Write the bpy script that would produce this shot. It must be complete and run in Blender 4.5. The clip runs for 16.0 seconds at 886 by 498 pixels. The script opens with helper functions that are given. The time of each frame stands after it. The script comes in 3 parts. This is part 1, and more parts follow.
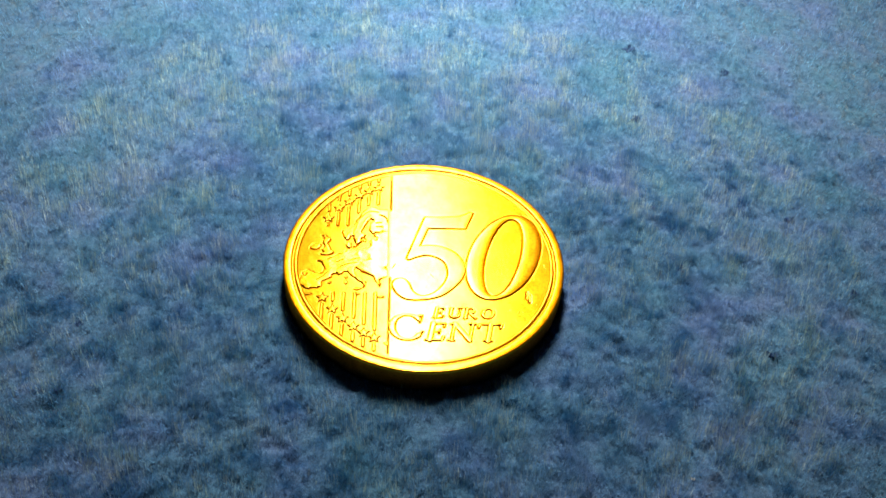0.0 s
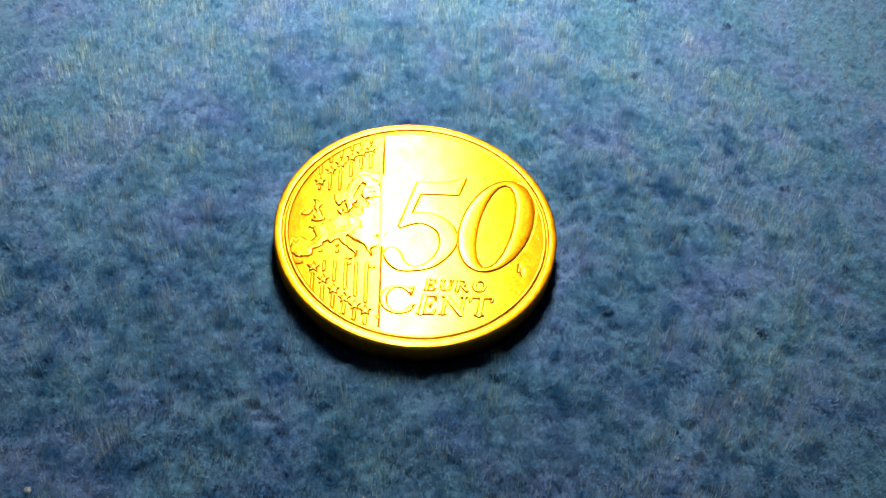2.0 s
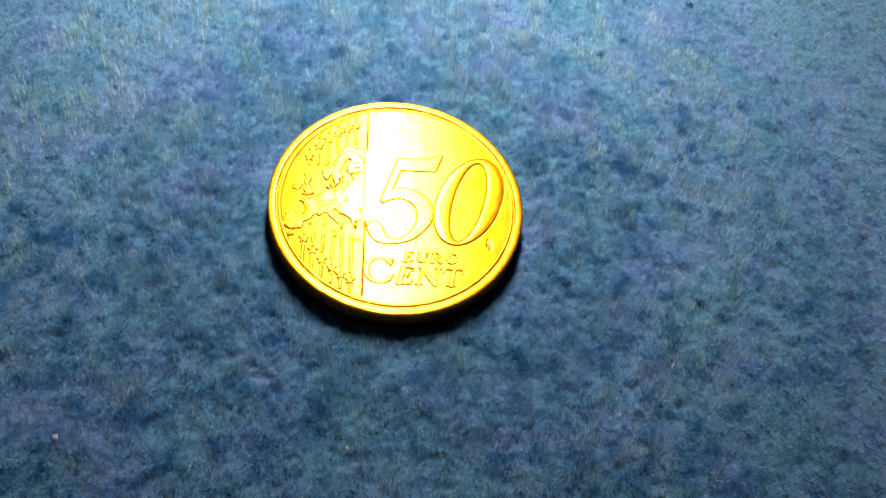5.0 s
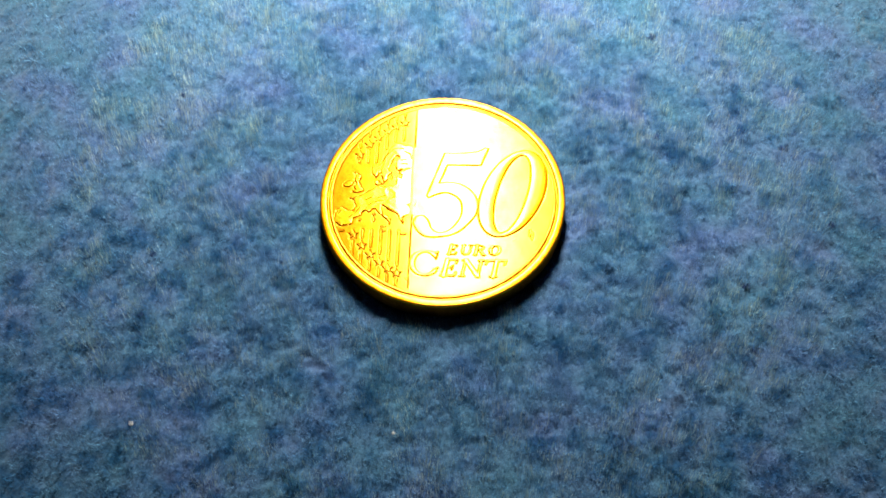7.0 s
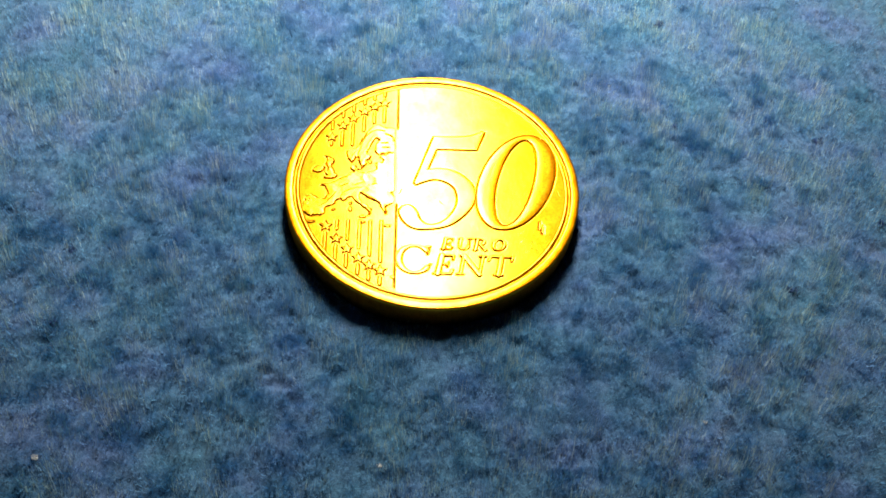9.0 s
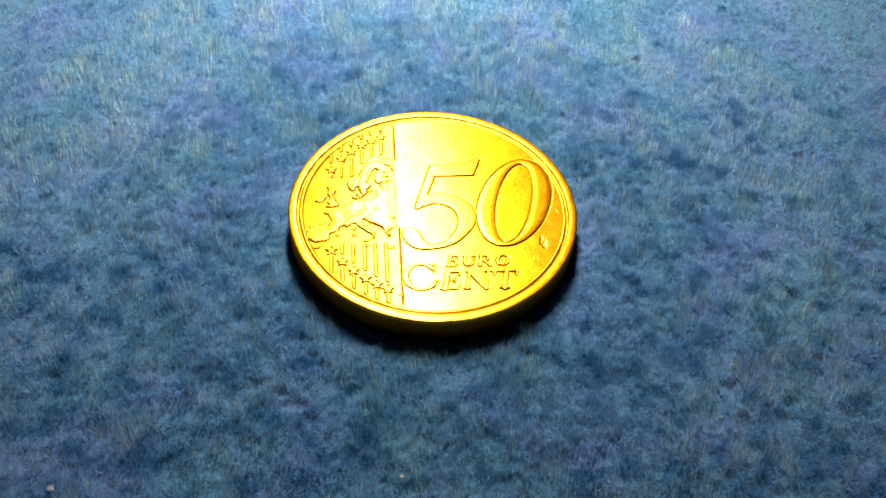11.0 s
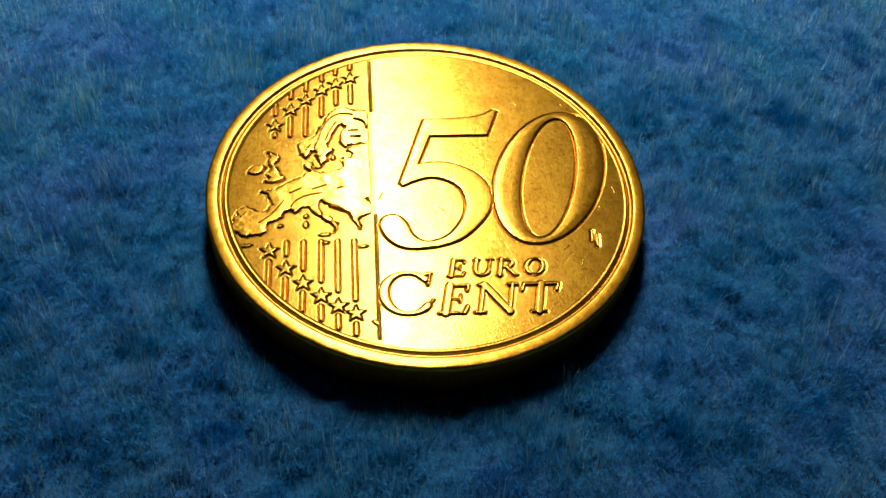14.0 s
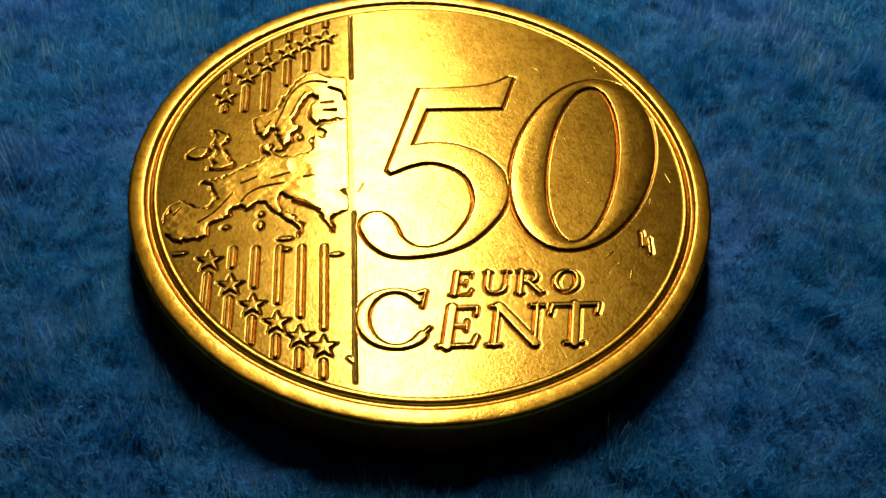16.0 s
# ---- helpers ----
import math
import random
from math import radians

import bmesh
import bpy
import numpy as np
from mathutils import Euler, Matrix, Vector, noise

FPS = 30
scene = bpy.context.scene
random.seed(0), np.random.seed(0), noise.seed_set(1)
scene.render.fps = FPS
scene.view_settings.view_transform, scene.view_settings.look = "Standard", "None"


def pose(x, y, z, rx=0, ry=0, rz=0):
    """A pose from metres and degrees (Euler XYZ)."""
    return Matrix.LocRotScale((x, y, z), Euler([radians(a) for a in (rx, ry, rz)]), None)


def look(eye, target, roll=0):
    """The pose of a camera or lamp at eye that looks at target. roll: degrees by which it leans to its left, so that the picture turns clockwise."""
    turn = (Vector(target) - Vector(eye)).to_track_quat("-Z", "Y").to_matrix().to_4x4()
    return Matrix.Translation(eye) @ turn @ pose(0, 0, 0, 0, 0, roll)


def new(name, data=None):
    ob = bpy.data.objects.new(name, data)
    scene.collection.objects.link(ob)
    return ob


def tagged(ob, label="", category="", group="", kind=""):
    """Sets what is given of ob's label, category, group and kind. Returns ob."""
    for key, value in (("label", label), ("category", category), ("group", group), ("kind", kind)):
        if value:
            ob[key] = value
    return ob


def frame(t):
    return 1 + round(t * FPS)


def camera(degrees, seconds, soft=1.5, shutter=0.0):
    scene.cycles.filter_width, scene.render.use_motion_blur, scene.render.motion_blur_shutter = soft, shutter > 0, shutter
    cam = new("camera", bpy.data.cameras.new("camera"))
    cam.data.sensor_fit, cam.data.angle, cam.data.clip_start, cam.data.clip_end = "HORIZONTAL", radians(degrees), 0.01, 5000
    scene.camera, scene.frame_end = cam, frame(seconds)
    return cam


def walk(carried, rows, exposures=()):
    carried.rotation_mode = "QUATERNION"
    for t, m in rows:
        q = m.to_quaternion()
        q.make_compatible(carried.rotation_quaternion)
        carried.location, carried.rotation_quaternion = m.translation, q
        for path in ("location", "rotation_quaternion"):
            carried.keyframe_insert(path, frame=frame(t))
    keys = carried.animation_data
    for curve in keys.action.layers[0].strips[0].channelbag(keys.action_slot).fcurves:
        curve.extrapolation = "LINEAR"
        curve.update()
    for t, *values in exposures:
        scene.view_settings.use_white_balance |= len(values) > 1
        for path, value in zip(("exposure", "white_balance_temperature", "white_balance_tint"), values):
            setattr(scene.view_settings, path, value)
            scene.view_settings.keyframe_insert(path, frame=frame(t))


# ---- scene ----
# A fifty-cent coin on blue felt, lit by one lamp beyond it. Plan figures are in millimetres.
MM = 0.001
cam = camera(50.0, 16.0, soft=1.7)
# seconds, eye x y z (mm), turn about x y z (degrees)
ROWS = [
    (0, -3.275, -55.583, 62.450, 43.120, -2.967, -1.791),
    (0.5, -3.440, -54.739, 62.105, 42.378, -3.214, -1.689),
    (1, -3.234, -53.537, 61.480, 41.276, -3.203, -1.893),
    (1.5, -3.403, -51.305, 64.193, 38.585, -3.913, -1.693),
    (2, -3.832, -50.474, 65.734, 36.981, -4.378, -1.358),
    (2.5, -3.773, -48.894, 65.716, 35.167, -5.132, -1.321),
    (3, -4.140, -48.910, 67.450, 34.574, -5.625, -1.458),
    (3.5, -5.432, -48.595, 70.524, 33.291, -6.329, -1.489),
    (4, -4.914, -48.112, 72.587, 31.254, -6.402, -1.388),
    (4.2, -5.118, -48.441, 72.841, 31.128, -6.451, -1.454),
    (6.3, -3.175, -51.727, 83.972, 29.105, -3.690, 0.107),
    (6.5, -1.940, -50.148, 82.374, 28.594, -2.517, 0.442),
    (7, 2.421, -49.727, 81.750, 28.704, 0.957, 1.196),
    (7.5, 4.368, -49.814, 80.431, 28.829, 2.199, 1.069),
    (8, 5.003, -49.983, 77.492, 29.214, 2.370, 0.761),
    (8.5, -1.387, -48.659, 69.243, 31.901, -0.579, 0.023),
    (9, -3.699, -48.810, 63.123, 34.580, -3.340, -1.118),
    (9.2, -5.255, -48.739, 61.183, 34.926, -3.798, -1.863),
    (11.3, -6.583, -55.186, 59.147, 41.584, -2.708, -4.845),
    (11.5, -6.374, -54.893, 58.614, 41.686, -2.681, -4.727),
    (12, -6.318, -54.188, 59.165, 41.132, -2.636, -4.666),
    (12.1, -6.318, -54.188, 59.165, 41.132, -2.636, -4.666),
    (12.2, -5.984, -51.225, 55.999, 40.924, -2.695, -4.649),
    (12.5, -5.126, -43.605, 47.858, 40.388, -2.847, -4.606),
    (12.8, -4.796, -39.641, 43.984, 39.770, -3.067, -4.737),
    (13, -4.594, -37.211, 41.609, 39.391, -3.201, -4.818),
    (13.1, -4.545, -36.794, 41.241, 39.326, -3.212, -4.833),
    (13.5, -4.454, -36.020, 40.558, 39.205, -3.233, -4.861),
    (14, -4.394, -35.807, 40.582, 38.914, -3.237, -4.871),
    (14.5, -4.417, -35.700, 40.586, 38.716, -3.281, -4.880),
    (15, -4.423, -35.873, 40.533, 39.020, -3.266, -4.885),
    (15.2, -4.423, -35.873, 40.533, 39.020, -3.266, -4.885),
    (15.3, -4.165, -34.385, 38.933, 38.821, -3.187, -4.843),
    (15.4, -3.777, -32.152, 36.533, 38.523, -3.070, -4.780),
    (15.5, -3.346, -29.671, 33.867, 38.191, -2.939, -4.711),
    (15.6, -2.910, -28.057, 31.630, 38.640, -2.785, -4.612),
    (15.7, -2.804, -27.664, 31.085, 38.749, -2.747, -4.588),
    (15.8, -2.787, -27.601, 30.999, 38.416, -2.741, -4.584),
    (16, -2.787, -27.601, 30.999, 38.766, -2.741, -4.584),
]
EXPOSURES = [
    (0.0, -0.24, 7800, 10), (1.0, -0.24, 7800, 10), (3.0, -0.28, 7800, 10), (4.0, -0.22, 7800, 10), (6.5, 0.14, 7800, 10), (8.0, 0.10, 7800, 10),
    (9.0, -0.10, 7800, 10), (11.5, -0.05, 7600, 10), (12.1, -0.03, 7600, 10), (12.6, -0.45, 7100, 10), (13.0, -0.90, 6100, 1),
    (13.5, -1.50, 5050, -7), (15.2, -1.50, 5050, -7), (15.6, -1.54, 5050, -7), (16.0, -1.88, 5050, -7),
]
walk(cam, [(t, pose(x * MM, y * MM, z * MM, rx, ry, rz)) for t, x, y, z, rx, ry, rz in ROWS], EXPOSURES)

# ---- light ----
world = bpy.data.worlds.new("world")
scene.world = world
world.use_nodes = True
world.node_tree.nodes["Background"].inputs["Color"].default_value = (0.5, 0.6, 0.8, 1)
world.node_tree.nodes["Background"].inputs["Strength"].default_value = 0.042


def area_lamp(name, eye, target, power, wide, tall, colour):
    data = bpy.data.lights.new(name, "AREA")
    data.shape, data.size, data.size_y, data.energy, data.color = "ELLIPSE", wide, tall, power, colour
    data.spread = radians(124)
    ob = new(name, data)
    ob.matrix_world = look(eye, target)
    return ob


# a shaded lamp head beyond the coin, long and narrow, shining down on the far felt
area_lamp("desk_lamp", (0.0004, 0.063, 0.081), (0.0004, 0.0500, 0), 0.221, 0.0142, 0.079, (1.0, 0.98, 0.95))


# ---- materials ----
def material(name):
    m = bpy.data.materials.new(name)
    m.use_nodes = True
    nodes, links = m.node_tree.nodes, m.node_tree.links
    return m, nodes, links, nodes["Principled BSDF"]


def noise_node(nodes, links, scale, detail=3.0, rough=0.6, vec=None):
    n = nodes.new("ShaderNodeTexNoise")
    n.inputs["Scale"].default_value, n.inputs["Detail"].default_value, n.inputs["Roughness"].default_value = scale, detail, rough
    if vec is not None:
        links.new(vec, n.inputs["Vector"])
    return n


def ramp_node(nodes, links, fac, stops):
    r = nodes.new("ShaderNodeValToRGB")
    e = r.color_ramp.elements
    while len(e) < len(stops):
        e.new(0.5)
    for el, (p, c) in zip(e, stops):
        el.position, el.color = p, (*c, 1)
    links.new(fac, r.inputs["Fac"])
    return r


def gold_material(name, tones, mid, wide, tints=((1, 1, 1), (1, 1, 1), (1, 1, 1))):
    m, nodes, links, bsdf = material(name)
    at = nodes.new("ShaderNodeTexCoord").outputs["Object"]
    wear = noise_node(nodes, links, 640, 6, 0.7, at)
    tone = ramp_node(nodes, links, wear.outputs["Fac"], [(0.30, tones[0]), (0.5, tones[1]), (0.75, tones[2])])
    freckle = noise_node(nodes, links, 4200, 5, 0.75, at)
    patina = ramp_node(nodes, links, freckle.outputs["Fac"], [(0.36, (0.60, 0.54, 0.46)), (0.46, (0.92, 0.90, 0.87)), (0.60, (1.03, 1.03, 1.03))])
    stained = nodes.new("ShaderNodeMix")
    stained.data_type, stained.blend_type = "RGBA", "MULTIPLY"
    stained.inputs[0].default_value = 1.0
    links.new(tone.outputs["Color"], stained.inputs[6])
    links.new(patina.outputs["Color"], stained.inputs[7])
    grain = noise_node(nodes, links, 2600, 4, 0.6, at)
    bump = nodes.new("ShaderNodeBump")
    bump.inputs["Strength"].default_value, bump.inputs["Distance"].default_value = 0.20, 0.00003
    fine = noise_node(nodes, links, 8200, 2.0, 0.5, at)
    links.new(fine.outputs["Fac"], bump.inputs["Height"])
    pits = nodes.new("ShaderNodeTexVoronoi")
    pits.inputs["Scale"].default_value = 3600
    links.new(at, pits.inputs["Vector"])
    pock = nodes.new("ShaderNodeMapRange")
    pock.inputs["From Min"].default_value, pock.inputs["From Max"].default_value = 0.0, 0.16
    links.new(pits.outputs["Distance"], pock.inputs["Value"])
    bump_pits = nodes.new("ShaderNodeBump")
    bump_pits.inputs["Strength"].default_value, bump_pits.inputs["Distance"].default_value = 0.10, 0.00003
    links.new(pock.outputs["Result"], bump_pits.inputs["Height"])
    links.new(bump.outputs["Normal"], bump_pits.inputs["Normal"])
    # fine handling scratches in three directions
    for turn, seed in ((0.3, 1.7), (1.25, 4.1), (2.3, 8.6)):
        spin = nodes.new("ShaderNodeMapping")
        spin.inputs["Rotation"].default_value = (0, 0, turn)
        links.new(at, spin.inputs["Vector"])
        lay = nodes.new("ShaderNodeMapping")
        lay.inputs["Scale"].default_value = (620, 7000, 620)
        lay.inputs["Location"].default_value = (seed, seed, 0)
        links.new(spin.outputs["Vector"], lay.inputs["Vector"])
        line = noise_node(nodes, links, 1.0, 1.0, 0.5, lay.outputs["Vector"])
        cut = nodes.new("ShaderNodeMapRange")
        cut.inputs["From Min"].default_value, cut.inputs["From Max"].default_value = 0.70, 0.78
        links.new(line.outputs["Fac"], cut.inputs["Value"])
        scratch = nodes.new("ShaderNodeBump")
        scratch.invert = True
        scratch.inputs["Strength"].default_value, scratch.inputs["Distance"].default_value = 0.06, 0.00003
        links.new(cut.outputs["Result"], scratch.inputs["Height"])
        links.new(bump_pits.outputs["Normal"], scratch.inputs["Normal"])
        bump_pits = scratch
    bump = bump_pits
    lobes = []
    for (low, high), tint in zip(((0.20, 0.25), (0.33, 0.40), (0.52, 0.62)), tints):
        dyed = nodes.new("ShaderNodeMix")
        dyed.data_type, dyed.blend_type = "RGBA", "MULTIPLY"
        dyed.inputs[0].default_value = 1.0
        links.new(stained.outputs[2], dyed.inputs[6])
        dyed.inputs[7].default_value = (*tint, 1)
        lobe = nodes.new("ShaderNodeBsdfAnisotropic")
        lobe.distribution = "BECKMANN"
        rough = nodes.new("ShaderNodeMapRange")
        rough.inputs["To Min"].default_value, rough.inputs["To Max"].default_value = low, high
        links.new(grain.outputs["Fac"], rough.inputs["Value"])
        links.new(rough.outputs["Result"], lobe.inputs["Roughness"])
        links.new(dyed.outputs[2], lobe.inputs["Color"])
        links.new(bump.outputs["Normal"], lobe.inputs["Normal"])
        lobes.append(lobe.outputs["BSDF"])
    for k, share in ((1, mid), (2, wide)):
        mix = nodes.new("ShaderNodeMixShader")
        mix.inputs["Fac"].default_value = share
        links.new(lobes[0], mix.inputs[1])
        links.new(lobes[k], mix.inputs[2])
        lobes[0] = mix.outputs["Shader"]
    links.new(lobes[0], nodes["Material Output"].inputs["Surface"])
    nodes.remove(bsdf)
    return m


def felt_material(name, teal, blue, violet, fibre):
    """Heathered wool: teal, blue and violet hairs felted together, with darker teal patches."""
    m, nodes, links, bsdf = material(name)
    at = nodes.new("ShaderNodeTexCoord").outputs["Object"]
    cloud = noise_node(nodes, links, 115, 4, 0.6, at)
    tone = ramp_node(nodes, links, cloud.outputs["Fac"], [(0.33, teal), (0.5, blue), (0.66, violet)])
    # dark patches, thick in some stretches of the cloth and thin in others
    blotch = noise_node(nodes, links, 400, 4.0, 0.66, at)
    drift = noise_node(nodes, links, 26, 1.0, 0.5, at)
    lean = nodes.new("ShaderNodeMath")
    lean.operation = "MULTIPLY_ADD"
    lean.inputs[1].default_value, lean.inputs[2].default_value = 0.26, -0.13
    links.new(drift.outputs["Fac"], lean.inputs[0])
    # more heathered towards the near side, painting the lamp's falloff into the colour too
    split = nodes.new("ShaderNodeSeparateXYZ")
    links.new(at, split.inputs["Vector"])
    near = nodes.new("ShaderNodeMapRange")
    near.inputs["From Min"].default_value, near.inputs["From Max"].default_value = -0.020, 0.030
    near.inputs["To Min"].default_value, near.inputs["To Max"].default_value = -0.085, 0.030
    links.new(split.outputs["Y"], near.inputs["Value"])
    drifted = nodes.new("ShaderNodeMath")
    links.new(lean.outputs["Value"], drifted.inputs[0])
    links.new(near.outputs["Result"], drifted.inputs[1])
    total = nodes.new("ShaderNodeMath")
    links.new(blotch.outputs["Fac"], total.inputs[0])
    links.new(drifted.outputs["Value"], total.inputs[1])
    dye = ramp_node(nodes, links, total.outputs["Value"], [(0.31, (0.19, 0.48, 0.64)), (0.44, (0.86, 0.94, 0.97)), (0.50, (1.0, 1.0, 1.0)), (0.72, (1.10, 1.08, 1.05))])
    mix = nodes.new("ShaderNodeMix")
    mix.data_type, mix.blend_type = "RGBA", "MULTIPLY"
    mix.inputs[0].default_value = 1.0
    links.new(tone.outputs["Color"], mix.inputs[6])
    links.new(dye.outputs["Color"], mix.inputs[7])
    last = nodes.new("ShaderNodeMix")
    last.data_type, last.blend_type = "RGBA", "MULTIPLY"
    last.inputs[0].default_value = 1.0
    geometry = nodes.new("ShaderNodeNewGeometry")
    if fibre:
        shade = ramp_node(nodes, links, geometry.outputs["Random Per Island"],
                          [(0.0, (0.58, 0.66, 0.72)), (0.5, (0.98, 0.98, 0.98)), (0.90, (1.18, 1.18, 1.14)), (1.0, (1.55, 1.45, 1.3))])
    else:
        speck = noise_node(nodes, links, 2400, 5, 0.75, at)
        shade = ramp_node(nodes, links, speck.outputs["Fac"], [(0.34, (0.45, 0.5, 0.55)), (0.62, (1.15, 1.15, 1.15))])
    links.new(mix.outputs[2], last.inputs[6])
    links.new(shade.outputs["Color"], last.inputs[7])
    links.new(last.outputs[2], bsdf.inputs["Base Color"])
    bsdf.inputs["Roughness"].default_value = 0.9
    bsdf.inputs["Specular IOR Level"].default_value = 0.08
    bsdf.inputs["Sheen Weight"].default_value = 0.6 if fibre else 0.3
    bsdf.inputs["Sheen Roughness"].default_value = 0.45
    bsdf.inputs["Sheen Tint"].default_value = (0.70, 0.88, 0.98, 1)
    if fibre:
        # a wool hair scatters like the pile round it, more than like a flat ribbon
        pile = nodes.new("ShaderNodeMix")
        pile.data_type = "VECTOR"
        pile.inputs[0].default_value = 0.7
        links.new(geometry.outputs["Normal"], pile.inputs[4])
        pile.inputs[5].default_value = (0, 0, 1)
        unit = nodes.new("ShaderNodeVectorMath")
        unit.operation = "NORMALIZE"
        links.new(pile.outputs[1], unit.inputs[0])
        links.new(unit.outputs["Vector"], bsdf.inputs["Normal"])
        glow = nodes.new("ShaderNodeBsdfTranslucent")
        both = nodes.new("ShaderNodeMixShader")
        both.inputs["Fac"].default_value = 0.4
        links.new(last.outputs[2], glow.inputs["Color"])
        links.new(bsdf.outputs["BSDF"], both.inputs[1])
        links.new(glow.outputs["BSDF"], both.inputs[2])
        links.new(both.outputs["Shader"], nodes["Material Output"].inputs["Surface"])
    else:
        bump = nodes.new("ShaderNodeBump")
        bump.inputs["Strength"].default_value, bump.inputs["Distance"].default_value = 0.7, 0.00025
        fuzz = noise_node(nodes, links, 3400, 6, 0.75, at)
        links.new(fuzz.outputs["Fac"], bump.inputs["Height"])
        links.new(bump.outputs["Normal"], bsdf.inputs["Normal"])
    return m


def plain_material(name, colour, rough):
    m, nodes, links, bsdf = material(name)
    at = nodes.new("ShaderNodeTexCoord").outputs["Object"]
    n = noise_node(nodes, links, 9, 5, 0.6, at)
    t = ramp_node(nodes, links, n.outputs["Fac"], [(0.3, tuple(c * 0.85 for c in colour)), (0.7, colour)])
    links.new(t.outputs["Color"], bsdf.inputs["Base Color"])
    bsdf.inputs["Roughness"].default_value = rough
    return m


# bright alloy under a thin brassy tarnish: the clear gloss is pale, the scattered one deep yellow
TINTS = ((1.42, 1.37, 1.10), (1.0, 0.82, 0.24), (1.0, 0.74, 0.08))
TONES = ((0.43, 0.203, 0.028), (0.54, 0.272, 0.046), (0.63, 0.336, 0.066))
GOLD = gold_material("nordic_gold", TONES, 0.45, 0.11, TINTS)
# same gold slightly more satin, with the panel's duller reflection put into its colour
DIMMED_SATIN_GOLD = gold_material("dimmed_satin_gold", tuple(tuple(0.58 * c for c in tone) for tone in TONES), 0.52, 0.13, TINTS)
RIM_GOLD = gold_material("worn_rim_gold", TONES, 0.58, 0.26, TINTS)
# the coin side's shade is put into these darker, browner tones
BROWN_GOLD = gold_material("shaded_brown_gold", ((0.36, 0.095, 0.008), (0.44, 0.125, 0.012), (0.52, 0.16, 0.018)), 0.4, 0.5)
# FELT, the ground, has the shade between hair roots put into its darker tones
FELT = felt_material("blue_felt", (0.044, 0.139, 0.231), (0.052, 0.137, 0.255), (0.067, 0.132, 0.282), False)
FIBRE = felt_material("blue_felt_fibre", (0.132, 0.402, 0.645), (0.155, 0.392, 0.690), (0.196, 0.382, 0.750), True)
PALE = felt_material("pale_wool_fibre", (0.52, 0.72, 0.68), (0.53, 0.71, 0.72), (0.56, 0.70, 0.78), True)
LINT = plain_material("pale_lint", (0.62, 0.66, 0.70), 0.8)
SPECK = felt_material("dark_pit_wool", (0.03, 0.09, 0.24), (0.04, 0.09, 0.26), (0.05, 0.09, 0.28), True)
PAINT = plain_material("wall_paint", (0.68, 0.66, 0.62), 0.9)


# ---- mesh helpers ----
def mesh_from(name, verts, faces, mat, smooth=True):
    """One mesh from arrays: verts in mm, faces all with the same number of corners."""
    verts, faces = np.asarray(verts, float), np.asarray(faces, int)
    me = bpy.data.meshes.new(name)
    n, k = faces.shape
    me.vertices.add(len(verts))
    me.vertices.foreach_set("co", (verts * MM).ravel())
    me.loops.add(n * k)
    me.loops.foreach_set("vertex_index", faces.ravel())
    me.polygons.add(n)
    me.polygons.foreach_set("loop_start", np.arange(n) * k)
    me.polygons.foreach_set("use_smooth", np.full(n, smooth))
    me.update(calc_edges=True)
    me.validate()
    me.materials.append(mat)
    return me


def part(name, me, parent, label=""):
    ob = new(name, me)
    ob.parent = parent
    return tagged(ob, label)


def grid_faces(nu, nv, closed_u=False):
    """Quads of a grid whose vertex (i, j) is number i * nv + j."""
    i, j = np.meshgrid(np.arange(nu if closed_u else nu - 1), np.arange(nv - 1), indexing="ij")
    i, j = i.ravel(), j.ravel()
    k = (i + 1) % nu
    return np.stack([i * nv + j, k * nv + j, k * nv + j + 1, i * nv + j + 1], 1)


def smooth_noise(x, y, cell, seed):
    """Value noise from 0 to 1 with cells of that many mm."""
    rng = np.random.RandomState(seed)
    table = rng.rand(256, 256)
    u, v = x / cell + 1000.37, y / cell + 1000.71
    i, j = np.floor(u).astype(int), np.floor(v).astype(int)
    a, b = u - i, v - j
    a, b = a * a * (3 - 2 * a), b * b * (3 - 2 * b)
    g = lambda p, q: table[p % 256, q % 256]
    return (g(i, j) * (1 - a) + g(i + 1, j) * a) * (1 - b) + (g(i, j + 1) * (1 - a) + g(i + 1, j + 1) * a) * b


# ---- the felt ----
def pits(x, y):
    """Thin places in the pile, 0 to 1, crowded in some stretches of the cloth."""
    t = 0.62 * smooth_noise(x, y, 1.3, 14) + 0.38 * smooth_noise(x, y, 0.6, 15)
    return np.clip((0.37 + 0.24 * (smooth_noise(x, y, 15, 16) - 0.5) - t) / 0.24, 0, 1)


def felt_height(x, y):
    """The felt's woolly ground under its fibres, in mm."""
    h = -0.62 + 0.12 * (smooth_noise(x, y, 2.6, 1) - 0.5) + 0.26 * (smooth_noise(x, y, 1.1, 2) - 0.5) + 0.24 * (smooth_noise(x, y, 0.45, 3) - 0.5)
    h = h - 0.28 * pits(x, y)
    under = np.clip((12.5 - np.hypot(x, y)) / 0.4, 0, 1)
    return h * (1 - under) + np.minimum(h - 0.1, -0.66) * under


def tufts(x, y):
    """How full the pile is: low in the small gaps between tufts, high in the tufts."""
    t = 0.50 * smooth_noise(x, y, 1.1, 8) + 0.38 * smooth_noise(x, y, 0.55, 9) + 0.12 * smooth_noise(x, y, 3.5, 10)
    return np.clip((t - 0.22) / 0.5, 0, 1)


